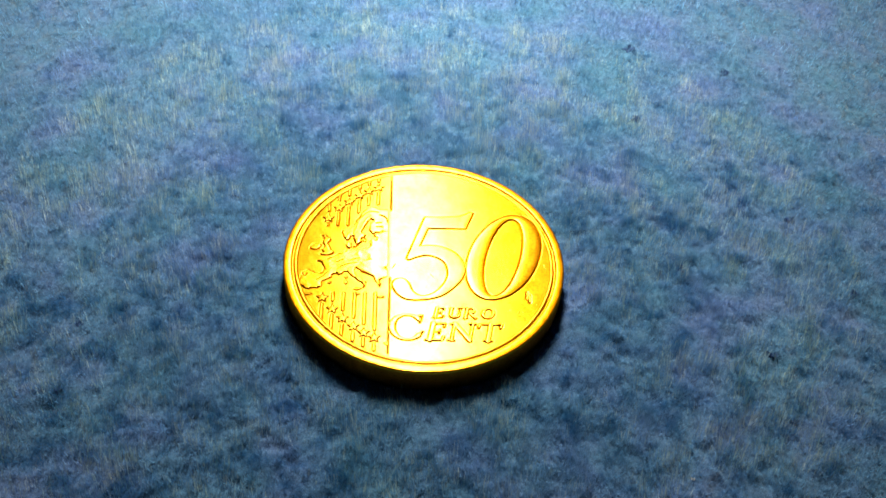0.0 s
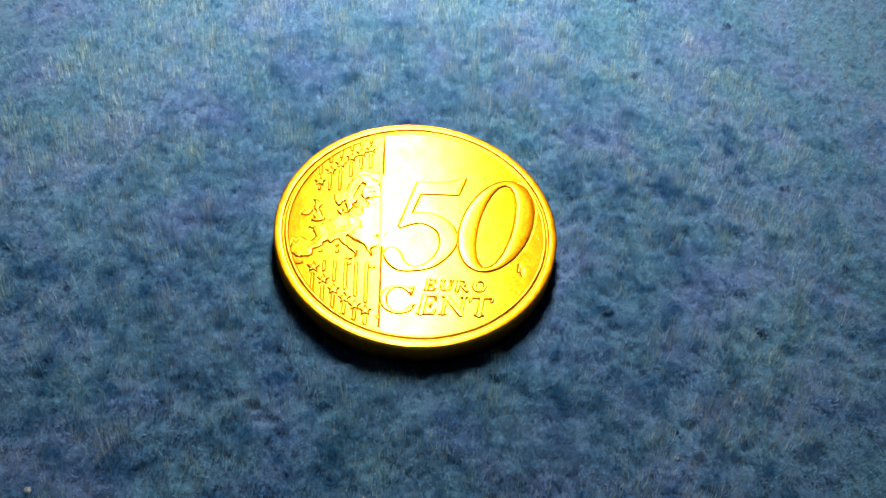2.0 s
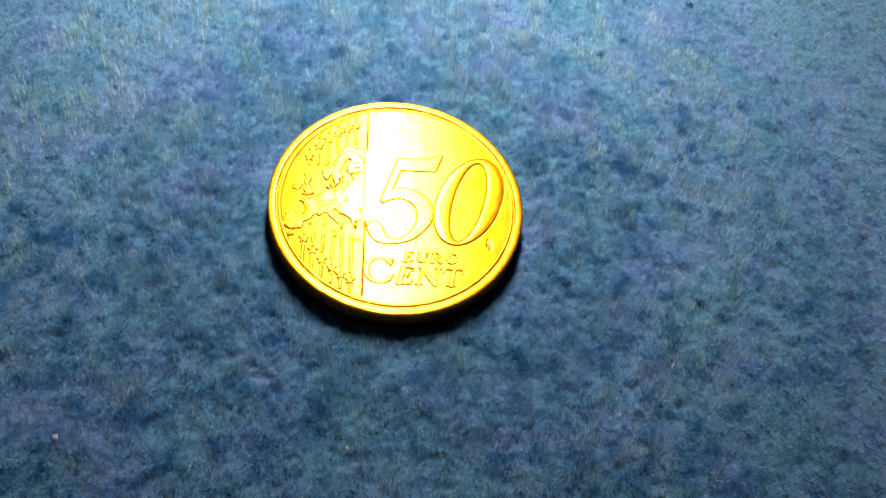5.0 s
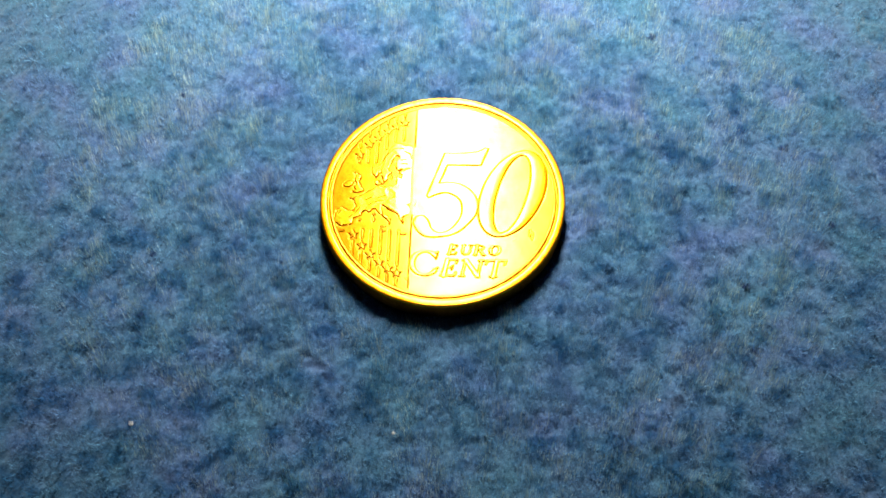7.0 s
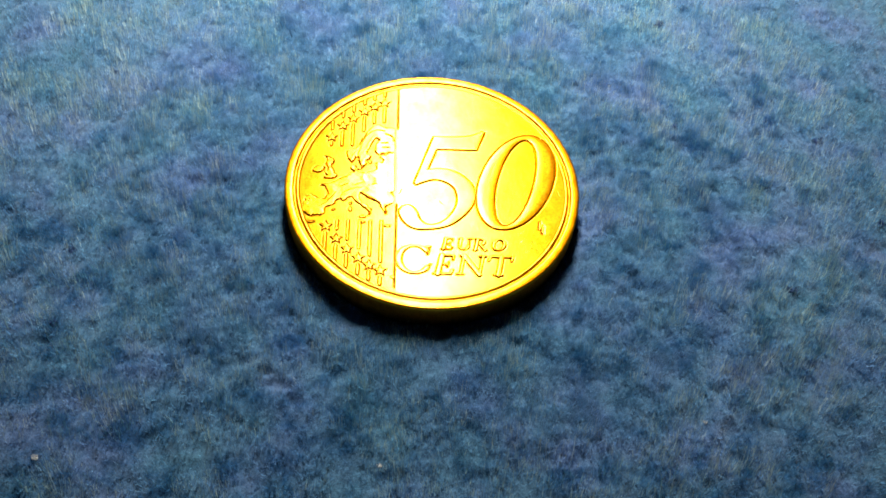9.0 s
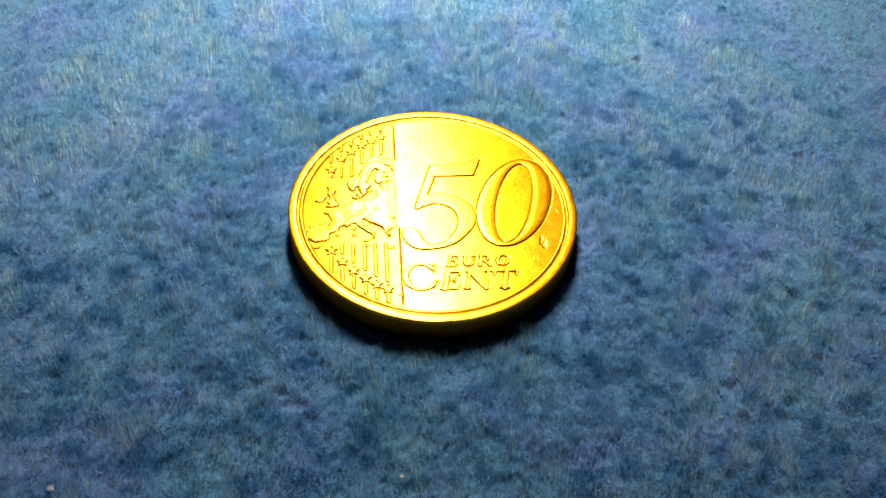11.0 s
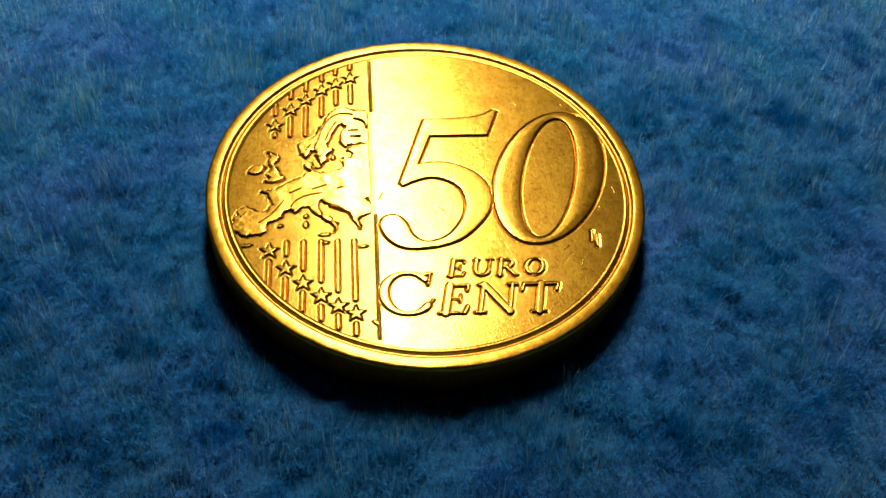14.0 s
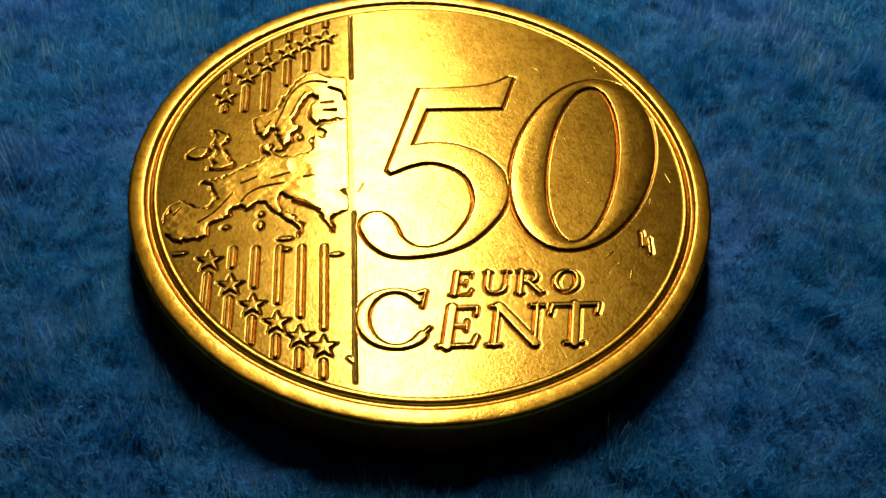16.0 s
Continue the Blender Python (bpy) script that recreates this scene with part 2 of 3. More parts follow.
def felt_sheet():
    far = np.array([76, 82, 92, 110, 140, 180, 240, 300.0])
    xs = np.concatenate([-far[::-1], np.arange(-72, 72, 0.3), far])
    ys = np.concatenate([-far[::-1], np.arange(-42, 72, 0.3), far])
    X, Y = np.meshgrid(xs, ys, indexing="ij")
    Z = felt_height(X, Y)
    verts = np.stack([X.ravel(), Y.ravel(), Z.ravel()], 1)
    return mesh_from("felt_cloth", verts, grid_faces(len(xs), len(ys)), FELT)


def fibres(count, ring, length, width, lift, joints, seed, bunched=False):
    """Wool hairs rooted in the felt between two distances from the coin, each a ribbon of that many joints."""
    rng = np.random.RandomState(seed)
    near, far = ring
    r, a = np.sqrt(rng.uniform(near * near, far * far, count)), rng.uniform(0, 2 * np.pi, count)
    x, y = r * np.cos(a), 3 + r * np.sin(a)
    full = tufts(x, y)
    keep = (np.hypot(x, y) > 12.15) & (np.abs(x) < 72) & (y < 72) & (y > -42)
    keep &= rng.rand(count) < (0.35 + 0.65 * full) * (1 - 0.6 * pits(x, y))
    if bunched:
        keep &= smooth_noise(x, y, 2.4, 13) + 0.5 * rng.rand(count) > 0.80
    x, y, full = x[keep], y[keep], full[keep]
    n = len(x)
    root = np.stack([x, y, felt_height(x, y) - 0.05], 1)
    crowd = 0.45 + 0.55 * np.clip((np.hypot(x, y) - 12.2) / 3.0, 0, 1)
    long = crowd * length * np.exp(np.clip(rng.normal(0, 0.3, n), -0.9, 0.6)) * (0.40 + 0.95 * full)
    turn = rng.uniform(0, 2 * np.pi, n)
    rise = np.radians(np.clip(rng.normal(lift, 7 if bunched else 15, n), 15, 165))
    way = np.stack([np.cos(turn) * np.cos(rise), np.sin(turn) * np.cos(rise), np.sin(rise)], 1)
    way[:, 0] += 0.25 * (smooth_noise(x, y, 0.9, 11) - 0.5)
    way[:, 1] += 0.25 * (smooth_noise(x, y, 0.9, 12) - 0.5)
    if bunched:
        way[:, 1] += 0.35        # brushed towards the far side
    bend = (0.3 if bunched else 0.8) * (rng.normal(0, 0.32, (n, 3)) + np.array([0, 0, -0.2]))
    spin = rng.uniform(0, np.pi, n)
    side = np.stack([np.cos(spin), np.sin(spin), 0 * spin], 1)
    half = width * rng.uniform(0.3, 0.65, n)
    rings = []
    for s in np.linspace(0, 1, joints + 1):
        mid = root + way * (long * s)[:, None] + bend * (long * s * s * 0.6)[:, None]
        w = side * (half * (1.0 - 0.65 * s))[:, None]
        rings += [mid - w, mid + w]
    k = 2 * (joints + 1)
    verts = np.stack(rings, 1).reshape(-1, 3)
    base = (np.arange(n) * k)[:, None, None]
    quads = np.array([[2 * j, 2 * j + 1, 2 * j + 3, 2 * j + 2] for j in range(joints)])
    return verts, (base + quads[None]).reshape(-1, 4)


felt = tagged(new("felt_cloth", felt_sheet()), "soft blue felt cloth with a fuzzy uneven pile", "felt cloth", kind="structure")
FIBRE_SETS = (
    (520000, (11, 27), 0.44, 0.036, 80, 2, 21, False, FIBRE, "fine blue wool fuzz standing from the felt"),
    (330000, (27, 48), 0.48, 0.052, 78, 1, 22, False, FIBRE, "fine blue wool fuzz standing from the felt"),
    (200000, (48, 95), 0.55, 0.085, 72, 1, 23, False, FIBRE, "fine blue wool fuzz standing from the felt"),
    (140000, (12, 40), 0.80, 0.036, 90, 2, 25, True, PALE, "loose pale wool hairs standing from the felt"),
)
for count, ring, length, width, lift, joints, seed, bunched, mat, label in FIBRE_SETS:
    v, f = fibres(count, ring, length, width, lift, joints, seed, bunched)
    tagged(new("felt_fibres", mesh_from("felt_fibres", v, f, mat)), label, "fibres", kind="stuff")

# ---- the closing walls ----
def slab(name, lo, hi, mat, label, category):
    bm = bmesh.new()
    bmesh.ops.create_cube(bm, size=1.0)
    for v in bm.verts:
        v.co = [lo[i] + (hi[i] - lo[i]) * (v.co[i] + 0.5) for i in range(3)]
    me = bpy.data.meshes.new(name)
    bm.to_mesh(me)
    bm.free()
    me.materials.append(mat)
    return tagged(new(name, me), label, category, kind="structure")


slab("wall_north", (-0.32, 0.30, -0.01), (0.32, 0.32, 0.40), PAINT, "plain dim wall beyond the felt", "wall")
slab("wall_south", (-0.32, -0.32, -0.01), (0.32, -0.30, 0.40), PAINT, "plain dim wall behind the felt", "wall")
slab("wall_east", (0.30, -0.30, -0.01), (0.32, 0.30, 0.40), PAINT, "plain dim wall beside the felt", "wall")
slab("wall_west", (-0.32, -0.30, -0.01), (-0.30, 0.30, 0.40), PAINT, "plain dim wall beside the felt", "wall")
slab("ceiling", (-0.32, -0.32, 0.40), (0.32, 0.32, 0.42), PAINT, "plain dim ceiling over the felt", "ceiling")

# ---- the coin ----
FIELD = 1.75        # height of the coin's field above the felt, mm
BOTTOM = -0.63
RIM = FIELD + 0.13


def lathe(profile, around, scallop=0.0, teeth=0):
    """Turns a profile of (radius, z) about z; the outermost radii carry fine scallops."""
    a = np.arange(around) * 2 * np.pi / around
    rows = []
    for r, z in profile:
        rr = np.full(around, float(r))
        if scallop and r > 12.05:
            rr = rr - scallop * (0.5 - 0.5 * np.cos(a * teeth)) ** 3
        zz = np.full(around, float(z))
        if r > 11.45 and z > FIELD - 0.1:
            # small dents and worn spots along the rim
            dent = smooth_noise(a * 12, a * 0 + 3.3, 0.30, 71) - 0.5 + 0.5 * (smooth_noise(a * 12, a * 0 + 9.1, 0.22, 72) - 0.5)
            rr = rr + 0.038 * dent * min(1.0, max(0.0, (r - 11.7) / 0.3))
            zz = zz + 0.012 * (smooth_noise(a * 12, a * 0 + r * 1.5, 0.32, 73) - 0.5)
        rows.append(np.stack([rr * np.cos(a), rr * np.sin(a), zz], 1))
    verts = np.stack(rows, 1).reshape(-1, 3)
    return verts, grid_faces(around, len(profile), True)


coin = tagged(new("coin"), "shiny golden fifty cent coin lying on blue felt", "coin")
face_profile = [(12.125, RIM - 0.26), (12.122, RIM - 0.14), (12.105, RIM - 0.075), (12.075, RIM - 0.035), (12.03, RIM - 0.014), (11.96, RIM - 0.004), (11.76, RIM), (11.55, RIM - 0.004),
                (11.47, RIM - 0.02), (11.41, RIM - 0.06), (11.37, FIELD), (11.31, FIELD - 0.06), (11.25, FIELD - 0.03), (11.19, FIELD),
                (11.10, FIELD - 0.01), (10.90, FIELD - 0.08)]
v, f = lathe(face_profile, 640)
part("rim", mesh_from("rim", v, f, RIM_GOLD), coin, "raised shiny golden rim")
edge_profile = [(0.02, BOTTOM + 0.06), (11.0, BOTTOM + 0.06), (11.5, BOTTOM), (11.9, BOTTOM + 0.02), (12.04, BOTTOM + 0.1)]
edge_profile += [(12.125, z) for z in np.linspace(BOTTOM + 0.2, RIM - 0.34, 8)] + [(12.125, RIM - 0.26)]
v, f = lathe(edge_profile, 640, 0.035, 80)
part("edge", mesh_from("edge", v, f, BROWN_GOLD), coin, "scalloped edge and underside in darker, shaded brown gold")
v, f = lathe([(10.86, FIELD - 0.03), (10.93, FIELD + 0.01), (10.99, FIELD + 0.045), (11.05, FIELD + 0.055), (11.11, FIELD + 0.045), (11.17, FIELD + 0.01), (11.22, FIELD - 0.04)], 360)
part("inner_ring", mesh_from("inner_ring", v, f, RIM_GOLD), coin)


# Shapes of the relief: signed distance, positive inside
def in_polygons(x, y, loops):
    best = np.full(x.shape, 1e9)
    inside = np.zeros(x.shape, bool)
    for loop in loops:
        p = np.asarray(loop, float)
        for (ax, ay), (bx, by) in zip(p, np.roll(p, -1, 0)):
            ex, ey = bx - ax, by - ay
            t = np.clip(((x - ax) * ex + (y - ay) * ey) / (ex * ex + ey * ey + 1e-12), 0, 1)
            best = np.minimum(best, np.hypot(x - ax - t * ex, y - ay - t * ey))
            cross = (ay > y) != (by > y)
            inside ^= cross & (x < ax + ex * (y - ay) / (ey if abs(ey) > 1e-12 else 1e-12))
    return np.where(inside, best, -best)


def in_strokes(x, y, strokes):
    best = np.full(x.shape, -1e9)
    for ax, ay, bx, by, w in strokes:
        ex, ey = bx - ax, by - ay
        t = np.clip(((x - ax) * ex + (y - ay) * ey) / (ex * ex + ey * ey + 1e-12), 0, 1)
        best = np.maximum(best, w / 2 - np.hypot(x - ax - t * ex, y - ay - t * ey))
    return best


def spline(points, steps=6, closed=False):
    """Catmull-Rom curve through points."""
    p = np.asarray(points, float)
    p = np.concatenate([p[-1:], p, p[:2]]) if closed else np.concatenate([p[:1], p, p[-1:]])
    out = []
    for a, b, c, d in zip(p, p[1:], p[2:], p[3:]):
        for s in np.arange(steps) / steps:
            out.append(0.5 * (2 * b + (c - a) * s + (2 * a - 5 * b + 4 * c - d) * s * s + (3 * b - a - 3 * c + d) * s ** 3))
    if not closed:
        out.append(p[-2])
    return [tuple(q) for q in out]


def ellipse(cx, cy, a, b, tilt=0.0, n=48):
    t = np.arange(n) * 2 * np.pi / n
    u, w = a * np.cos(t), b * np.sin(t)
    c, s = math.cos(radians(tilt)), math.sin(radians(tilt))
    return list(zip(cx + u * c - w * s, cy + u * s + w * c))


def drawing(x, y):
    """From the coin's plane to the plane in which its figures are drawn."""
    u = x + 0.0053 + 0.00587 * x + -0.00642 * y
    v = y + 0.2886 + 0.01052 * x + 0.01721 * y + -0.000249 * x * x + -0.000844 * x * y + -0.001128 * y * y
    return u, v


def on_coin(shape, box):
    """A drawn shape and its box as they lie on the coin."""
    return lambda x, y: shape(*drawing(x, y)), (box[0] - 0.3, box[1] + 0.3, box[2] - 0.6, box[3] + 0.3)


def panel_fall(x):
    """How far the star panel falls away from its dividing edge, in mm."""
    return 0.018 * (np.sqrt(np.clip(-2.9 - x, 0, 9) ** 2 + 0.36) - 0.6)


FIGURES = []


def relief(name, shape, box, height, round_off=0.3, step=0.04, rough=0.0, label="", groove=1.0, foot_width=0.12, fade=False, crown_share=0.16):
    """A raised figure on the coin's field, with a steep foot and a rounded shoulder."""
    shape, box = on_coin(shape, box)
    xs, ys = np.arange(box[0], box[1], step), np.arange(box[2], box[3], step)
    X, Y = np.meshgrid(xs, ys, indexing="ij")
    d = shape(X, Y)
    if groove:
        FIGURES.append((shape, box, groove, fade))
    foot = np.clip((d + 0.43 * foot_width) / foot_width, 0, 1)
    foot = foot * foot * (3 - 2 * foot)
    crown = 1 - (1 - np.clip(d / round_off, 0, 1)) ** 2
    z = -0.07 + (height * (1 - crown_share) + 0.07) * foot + height * crown_share * crown
    if rough:
        ridge = np.abs(smooth_noise(X + 0.4 * Y, Y, 0.95, 31) - 0.5) * 2
        small = smooth_noise(X, Y, 0.22, 32)
        z += rough * ((1 - ridge) ** 2 - 0.35 + 0.5 * (small - 0.5)) * np.clip(d / 0.25, 0, 1)
    if fade:
        f = np.clip((-2.75 - X) / 2.0, 0, 1)
        z = np.where(z > 0, z * f * f * (3 - 2 * f), z) - 0.012 * np.clip((X + 3.2) / 0.1, 0, 1)
    z = z - panel_fall(X)
    verts = np.stack([X.ravel(), Y.ravel(), FIELD + z.ravel()], 1)
    faces = grid_faces(len(xs), len(ys))
    faces = faces[(d.ravel()[faces] > -0.10).any(1)]
    used, faces = np.unique(faces, return_inverse=True)
    return part(name, mesh_from(name, verts[used], faces.reshape(-1, 4), DIMMED_SATIN_GOLD if box[1] < -1.9 and not fade else GOLD), coin, label)


def polygon_relief(name, loops, height, ragged=0.0, **more):
    p = np.concatenate([np.asarray(l, float) for l in loops])

    def shape(x, y):
        if ragged:
            x, y = x + ragged * (smooth_noise(x, y, 0.32, 61) - 0.5), y + ragged * (smooth_noise(x, y, 0.32, 62) - 0.5)
            x, y = x + 0.7 * ragged * (smooth_noise(x, y, 0.14, 63) - 0.5), y + 0.7 * ragged * (smooth_noise(x, y, 0.14, 64) - 0.5)
        return in_polygons(x, y, loops)

    return relief(name, shape, (p[:, 0].min(), p[:, 0].max(), p[:, 1].min(), p[:, 1].max()), height, **more)


def stroke_relief(name, strokes, height, **more):
    s = np.asarray(strokes, float)
    w = s[:, 4].max() / 2
    xs, ys = s[:, [0, 2]], s[:, [1, 3]]
    return relief(name, lambda x, y: in_strokes(x, y, strokes), (xs.min() - w, xs.max() + w, ys.min() - w, ys.max() + w), height, **more)


# the figure 5: flag, stem and bowl
five = spline([(0.10, 5.48), (1.71, 5.49), (2.97, 5.59), (3.76, 5.83), (4.31, 6.19)], 4) + [(4.60, 6.11), (3.82, 4.04), (0.40, 4.03), (-0.39, 1.80)]
five += spline([(-0.39, 1.80), (0.44, 1.92), (1.40, 1.84), (2.33, 1.42), (2.99, 0.80), (3.39, 0.07), (3.56, -0.90), (3.37, -1.70), (3.01, -2.39), (2.35, -3.20),
                (1.59, -3.87), (0.65, -4.29), (-0.27, -4.47), (-1.17, -4.50), (-1.83, -4.31), (-2.37, -3.82), (-2.68, -3.25), (-2.80, -2.76), (-2.64, -2.34), (-2.36, -2.10),
                (-1.89, -2.05), (-1.50, -2.37), (-1.25, -2.83), (-1.10, -3.35), (-0.78, -3.75), (-0.35, -3.97), (0.22, -3.92), (0.82, -3.61), (1.33, -3.05), (1.73, -2.36),
                (1.97, -1.59), (1.95, -0.80), (1.75, -0.15), (1.27, 0.35), (0.58, 0.66), (-0.02, 0.67), (-0.74, 0.42), (-1.40, 0.08)], 4)
five += [(-1.58, 0.31)]
polygon_relief("digit_five", [five], 0.09, round_off=0.4, crown_share=0.12, step=0.032, label="raised italic figure 5")
polygon_relief("digit_zero", [ellipse(7.02, 0.78, 5.38, 3.0, 67.3, 80), ellipse(6.97, 0.72, 4.74, 1.50, 75.0, 80)], 0.10, round_off=0.6, crown_share=0.34, step=0.032, label="raised italic figure 0")


# the words EURO CENT in slanted serif capitals; strokes in units of the letter's height
def letter(strokes, x0, y0, h, height):
    made = [(x0 + (a + 0.2 * b) * h, y0 + b * h, x0 + (c + 0.2 * d) * h, y0 + d * h, 1.3 * w * h) for a, b, c, d, w in strokes]
    stroke_relief("letter", made, height, round_off=0.12, step=0.025, groove=0.56, foot_width=0.09)


def arc(cx, cy, a, b, start, end, thick, thin, n=22):
    """Strokes along an oval, thick at its sides and thin at top and bottom."""
    t = np.radians(np.linspace(start, end, n + 1))
    return [(cx + a * math.cos(p), cy + b * math.sin(p), cx + a * math.cos(q), cy + b * math.sin(q), thin + (thick - thin) * math.cos((p + q) / 2) ** 2) for p, q in zip(t, t[1:])]


def serif(x, y, w=0.13):
    return (x - w, y, x + w, y, 0.07)


LETTER_E = [(0.16, 0.02, 0.16, 0.98, 0.16), serif(0.12, 0.03), (0.1, 0.97, 0.66, 0.97, 0.07), (0.66, 0.97, 0.66, 0.78, 0.07), (0.16, 0.52, 0.5, 0.52, 0.07),
            (0.5, 0.64, 0.5, 0.4, 0.06), (0.1, 0.03, 0.68, 0.03, 0.07), (0.68, 0.03, 0.74, 0.24, 0.08)]
LETTER_N = [(0.14, 0.02, 0.14, 0.98, 0.09), serif(0.14, 0.03), (0.0, 0.97, 0.22, 0.97, 0.07), (0.16, 0.96, 0.94, 0.04, 0.17), (0.94, 0.04, 0.94, 0.98, 0.09), serif(0.94, 0.97)]
LETTER_T = [(0.48, 0.02, 0.48, 0.97, 0.16), serif(0.48, 0.03, 0.18), (0.0, 0.97, 0.96, 0.97, 0.08), (0.0, 0.97, -0.04, 0.76, 0.08), (0.96, 0.97, 0.92, 0.76, 0.08)]
LETTER_U = [(0.14, 0.98, 0.14, 0.36, 0.16), serif(0.14, 0.97), serif(0.78, 0.97), (0.78, 0.98, 0.78, 0.36, 0.09)] + arc(0.46, 0.36, 0.32, 0.31, 180, 360, 0.14, 0.1, 12)
LETTER_R = [(0.14, 0.02, 0.14, 0.98, 0.16), serif(0.14, 0.03), serif(0.1, 0.97), (0.14, 0.95, 0.42, 0.95, 0.08), (0.14, 0.5, 0.42, 0.5, 0.08),
            (0.4, 0.5, 0.84, 0.03, 0.15), serif(0.88, 0.03, 0.1)] + arc(0.42, 0.725, 0.24, 0.225, -90, 90, 0.16, 0.08, 12)
LETTER_O = arc(0.46, 0.5, 0.39, 0.46, 0, 360, 0.18, 0.08, 30)
for k, (strokes, x0) in enumerate(((LETTER_E, 0.62), (LETTER_U, 1.86), (LETTER_R, 3.18), (LETTER_O, 4.62))):
    letter(strokes, x0, -6.43, 1.13, 0.095 + 0.004 * (k % 2))
for k, (strokes, x0) in enumerate(((LETTER_E, 0.02), (LETTER_N, 1.82), (LETTER_T, 4.17))):
    letter(strokes, x0, -8.84, 1.87, 0.105 + 0.004 * (k % 2))
big_c = arc(-1.50, -7.46, 1.24, 1.32, 42, 322, 0.52, 0.20, 40)
big_c += [(-0.75, -6.33, -0.28, -6.18, 0.18), (-0.28, -6.16, -0.46, -6.95, 0.15), (-0.54, -8.28, -0.22, -7.92, 0.14)]
stroke_relief("letter", big_c, 0.10, round_off=0.2, step=0.025, groove=0.55, foot_width=0.09)

# stars and bars of the twelve-star field
COLUMNS = (-8.62, -7.74, -6.85, -5.92, -5.06, -4.18)


def star_loop(cx, cy, r):
    return [(cx + (r if k % 2 == 0 else r * 0.42) * math.sin(k * math.pi / 5), cy + (r if k % 2 == 0 else r * 0.42) * math.cos(k * math.pi / 5)) for k in range(10)]


def bar(x, top, bottom, w=0.20):
    stroke_relief("bar", [(x, top - w / 2, x, bottom + w / 2, w)], 0.08, round_off=0.06, step=0.02, groove=0.72, foot_width=0.06)


STARS_UP = (5.15, 6.48, 7.32, 8.16, 8.72, 9.20)
STARS_DOWN = (-4.38, -5.62, -6.62, -7.48, -8.16, -8.66)
for x, up, down in zip(COLUMNS, STARS_UP, STARS_DOWN):
    for y in (up, down):
        polygon_relief("star", [star_loop(x, y, 0.53)], 0.075, round_off=0.16, step=0.02, groove=0.72, foot_width=0.06)
for x, top, bottom in zip(COLUMNS, (7.05, 8.28, 9.06, 9.78, 10.25, 10.55), (6.00, 7.41, 8.07, 8.93, 9.50, 9.92)):
    bar(x, top, bottom)
for x, top, bottom in zip(COLUMNS, (4.62, 5.92, 6.78, 7.61, 8.16, 8.65), (4.17, 4.19, 4.21, 5.82, 6.79, 6.89)):
    bar(x, top, bottom)
for x, top, bottom in zip(COLUMNS[1:], (-3.70,) * 5, (-4.78, -5.80, -6.61, -7.29, -7.89)):
    bar(x, top, bottom)
for x, top, bottom in zip(COLUMNS, (-4.98, -6.16, -7.13, -8.02, -8.66, -9.19), (-6.85, -7.75, -8.47, -9.08, -9.63, -10.05)):
    bar(x, top, bottom)

# the map of Europe
mainland = [(-9.19, -0.09), (-8.73, -0.02), (-8.02, 0.29), (-7.31, 0.73), (-6.90, 1.06), (-6.54, 1.42), (-6.73, 1.65), (-6.81, 1.99), (-6.54, 2.04), (-6.47, 1.69),
            (-5.86, 1.23), (-5.23, 1.37), (-4.80, 1.51), (-4.64, 1.83), (-4.71, 2.28), (-4.53, 2.46), (-4.26, 2.39), (-4.21, 2.91), (-4.44, 3.03), (-4.14, 3.21),
            (-3.60, 3.41), (-2.40, 3.70), (-2.40, -0.20), (-3.39, -0.66), (-3.15, -1.30), (-3.22, -1.81), (-3.53, -2.05), (-3.87, -2.21), (-3.87, -2.62), (-3.84, -3.03)]
mainland += [(-4.10, -2.59), (-4.36, -2.20), (-4.44, -1.84), (-4.84, -1.56), (-5.24, -1.35), (-5.65, -1.11), (-5.91, -0.91), (-6.11, -1.17), (-6.06, -1.52), (-5.85, -1.87),
             (-5.45, -2.15), (-5.13, -2.46), (-5.03, -2.84), (-5.21, -3.21), (-5.17, -2.83), (-5.37, -2.50), (-5.65, -2.35), (-6.05, -2.00), (-6.36, -1.72), (-6.66, -1.36),
             (-6.97, -1.43), (-7.27, -1.70), (-7.57, -1.58), (-7.87, -1.62), (-7.96, -1.96), (-8.26, -2.16), (-8.65, -2.42), (-8.83, -2.75), (-8.82, -3.02)]
mainland += [(-9.21, -3.21), (-9.70, -3.27), (-10.09, -3.26), (-10.40, -2.99), (-10.72, -2.82), (-10.59, -2.18), (-10.38, -1.57), (-10.04, -1.23), (-9.69, -1.37), (-9.28, -1.55),
             (-8.88, -1.56), (-8.64, -1.26), (-8.55, -0.91), (-8.71, -0.55), (-8.92, -0.24)]
scandinavia = [(-6.44, 2.92), (-6.60, 2.59), (-6.92, 2.55), (-7.13, 2.90), (-7.17, 3.62), (-6.83, 3.87), (-6.29, 4.14), (-6.05, 4.69), (-5.77, 5.53), (-5.36, 6.17),
               (-4.97, 6.52), (-4.47, 6.59), (-4.03, 6.34), (-3.14, 6.19), (-2.40, 5.90), (-2.40, 4.02), (-3.65, 3.59), (-4.14, 3.46), (-4.57, 3.31), (-4.78, 3.53),
               (-4.89, 3.96), (-4.72, 4.43), (-4.53, 4.90), (-4.85, 5.10), (-5.15, 4.67), (-5.37, 4.05), (-5.56, 3.64), (-5.54, 3.28), (-5.32, 3.12), (-5.35, 2.87),
               (-5.59, 2.67), (-5.65, 2.15), (-5.86, 1.82), (-6.07, 2.30), (-6.31, 2.97)]
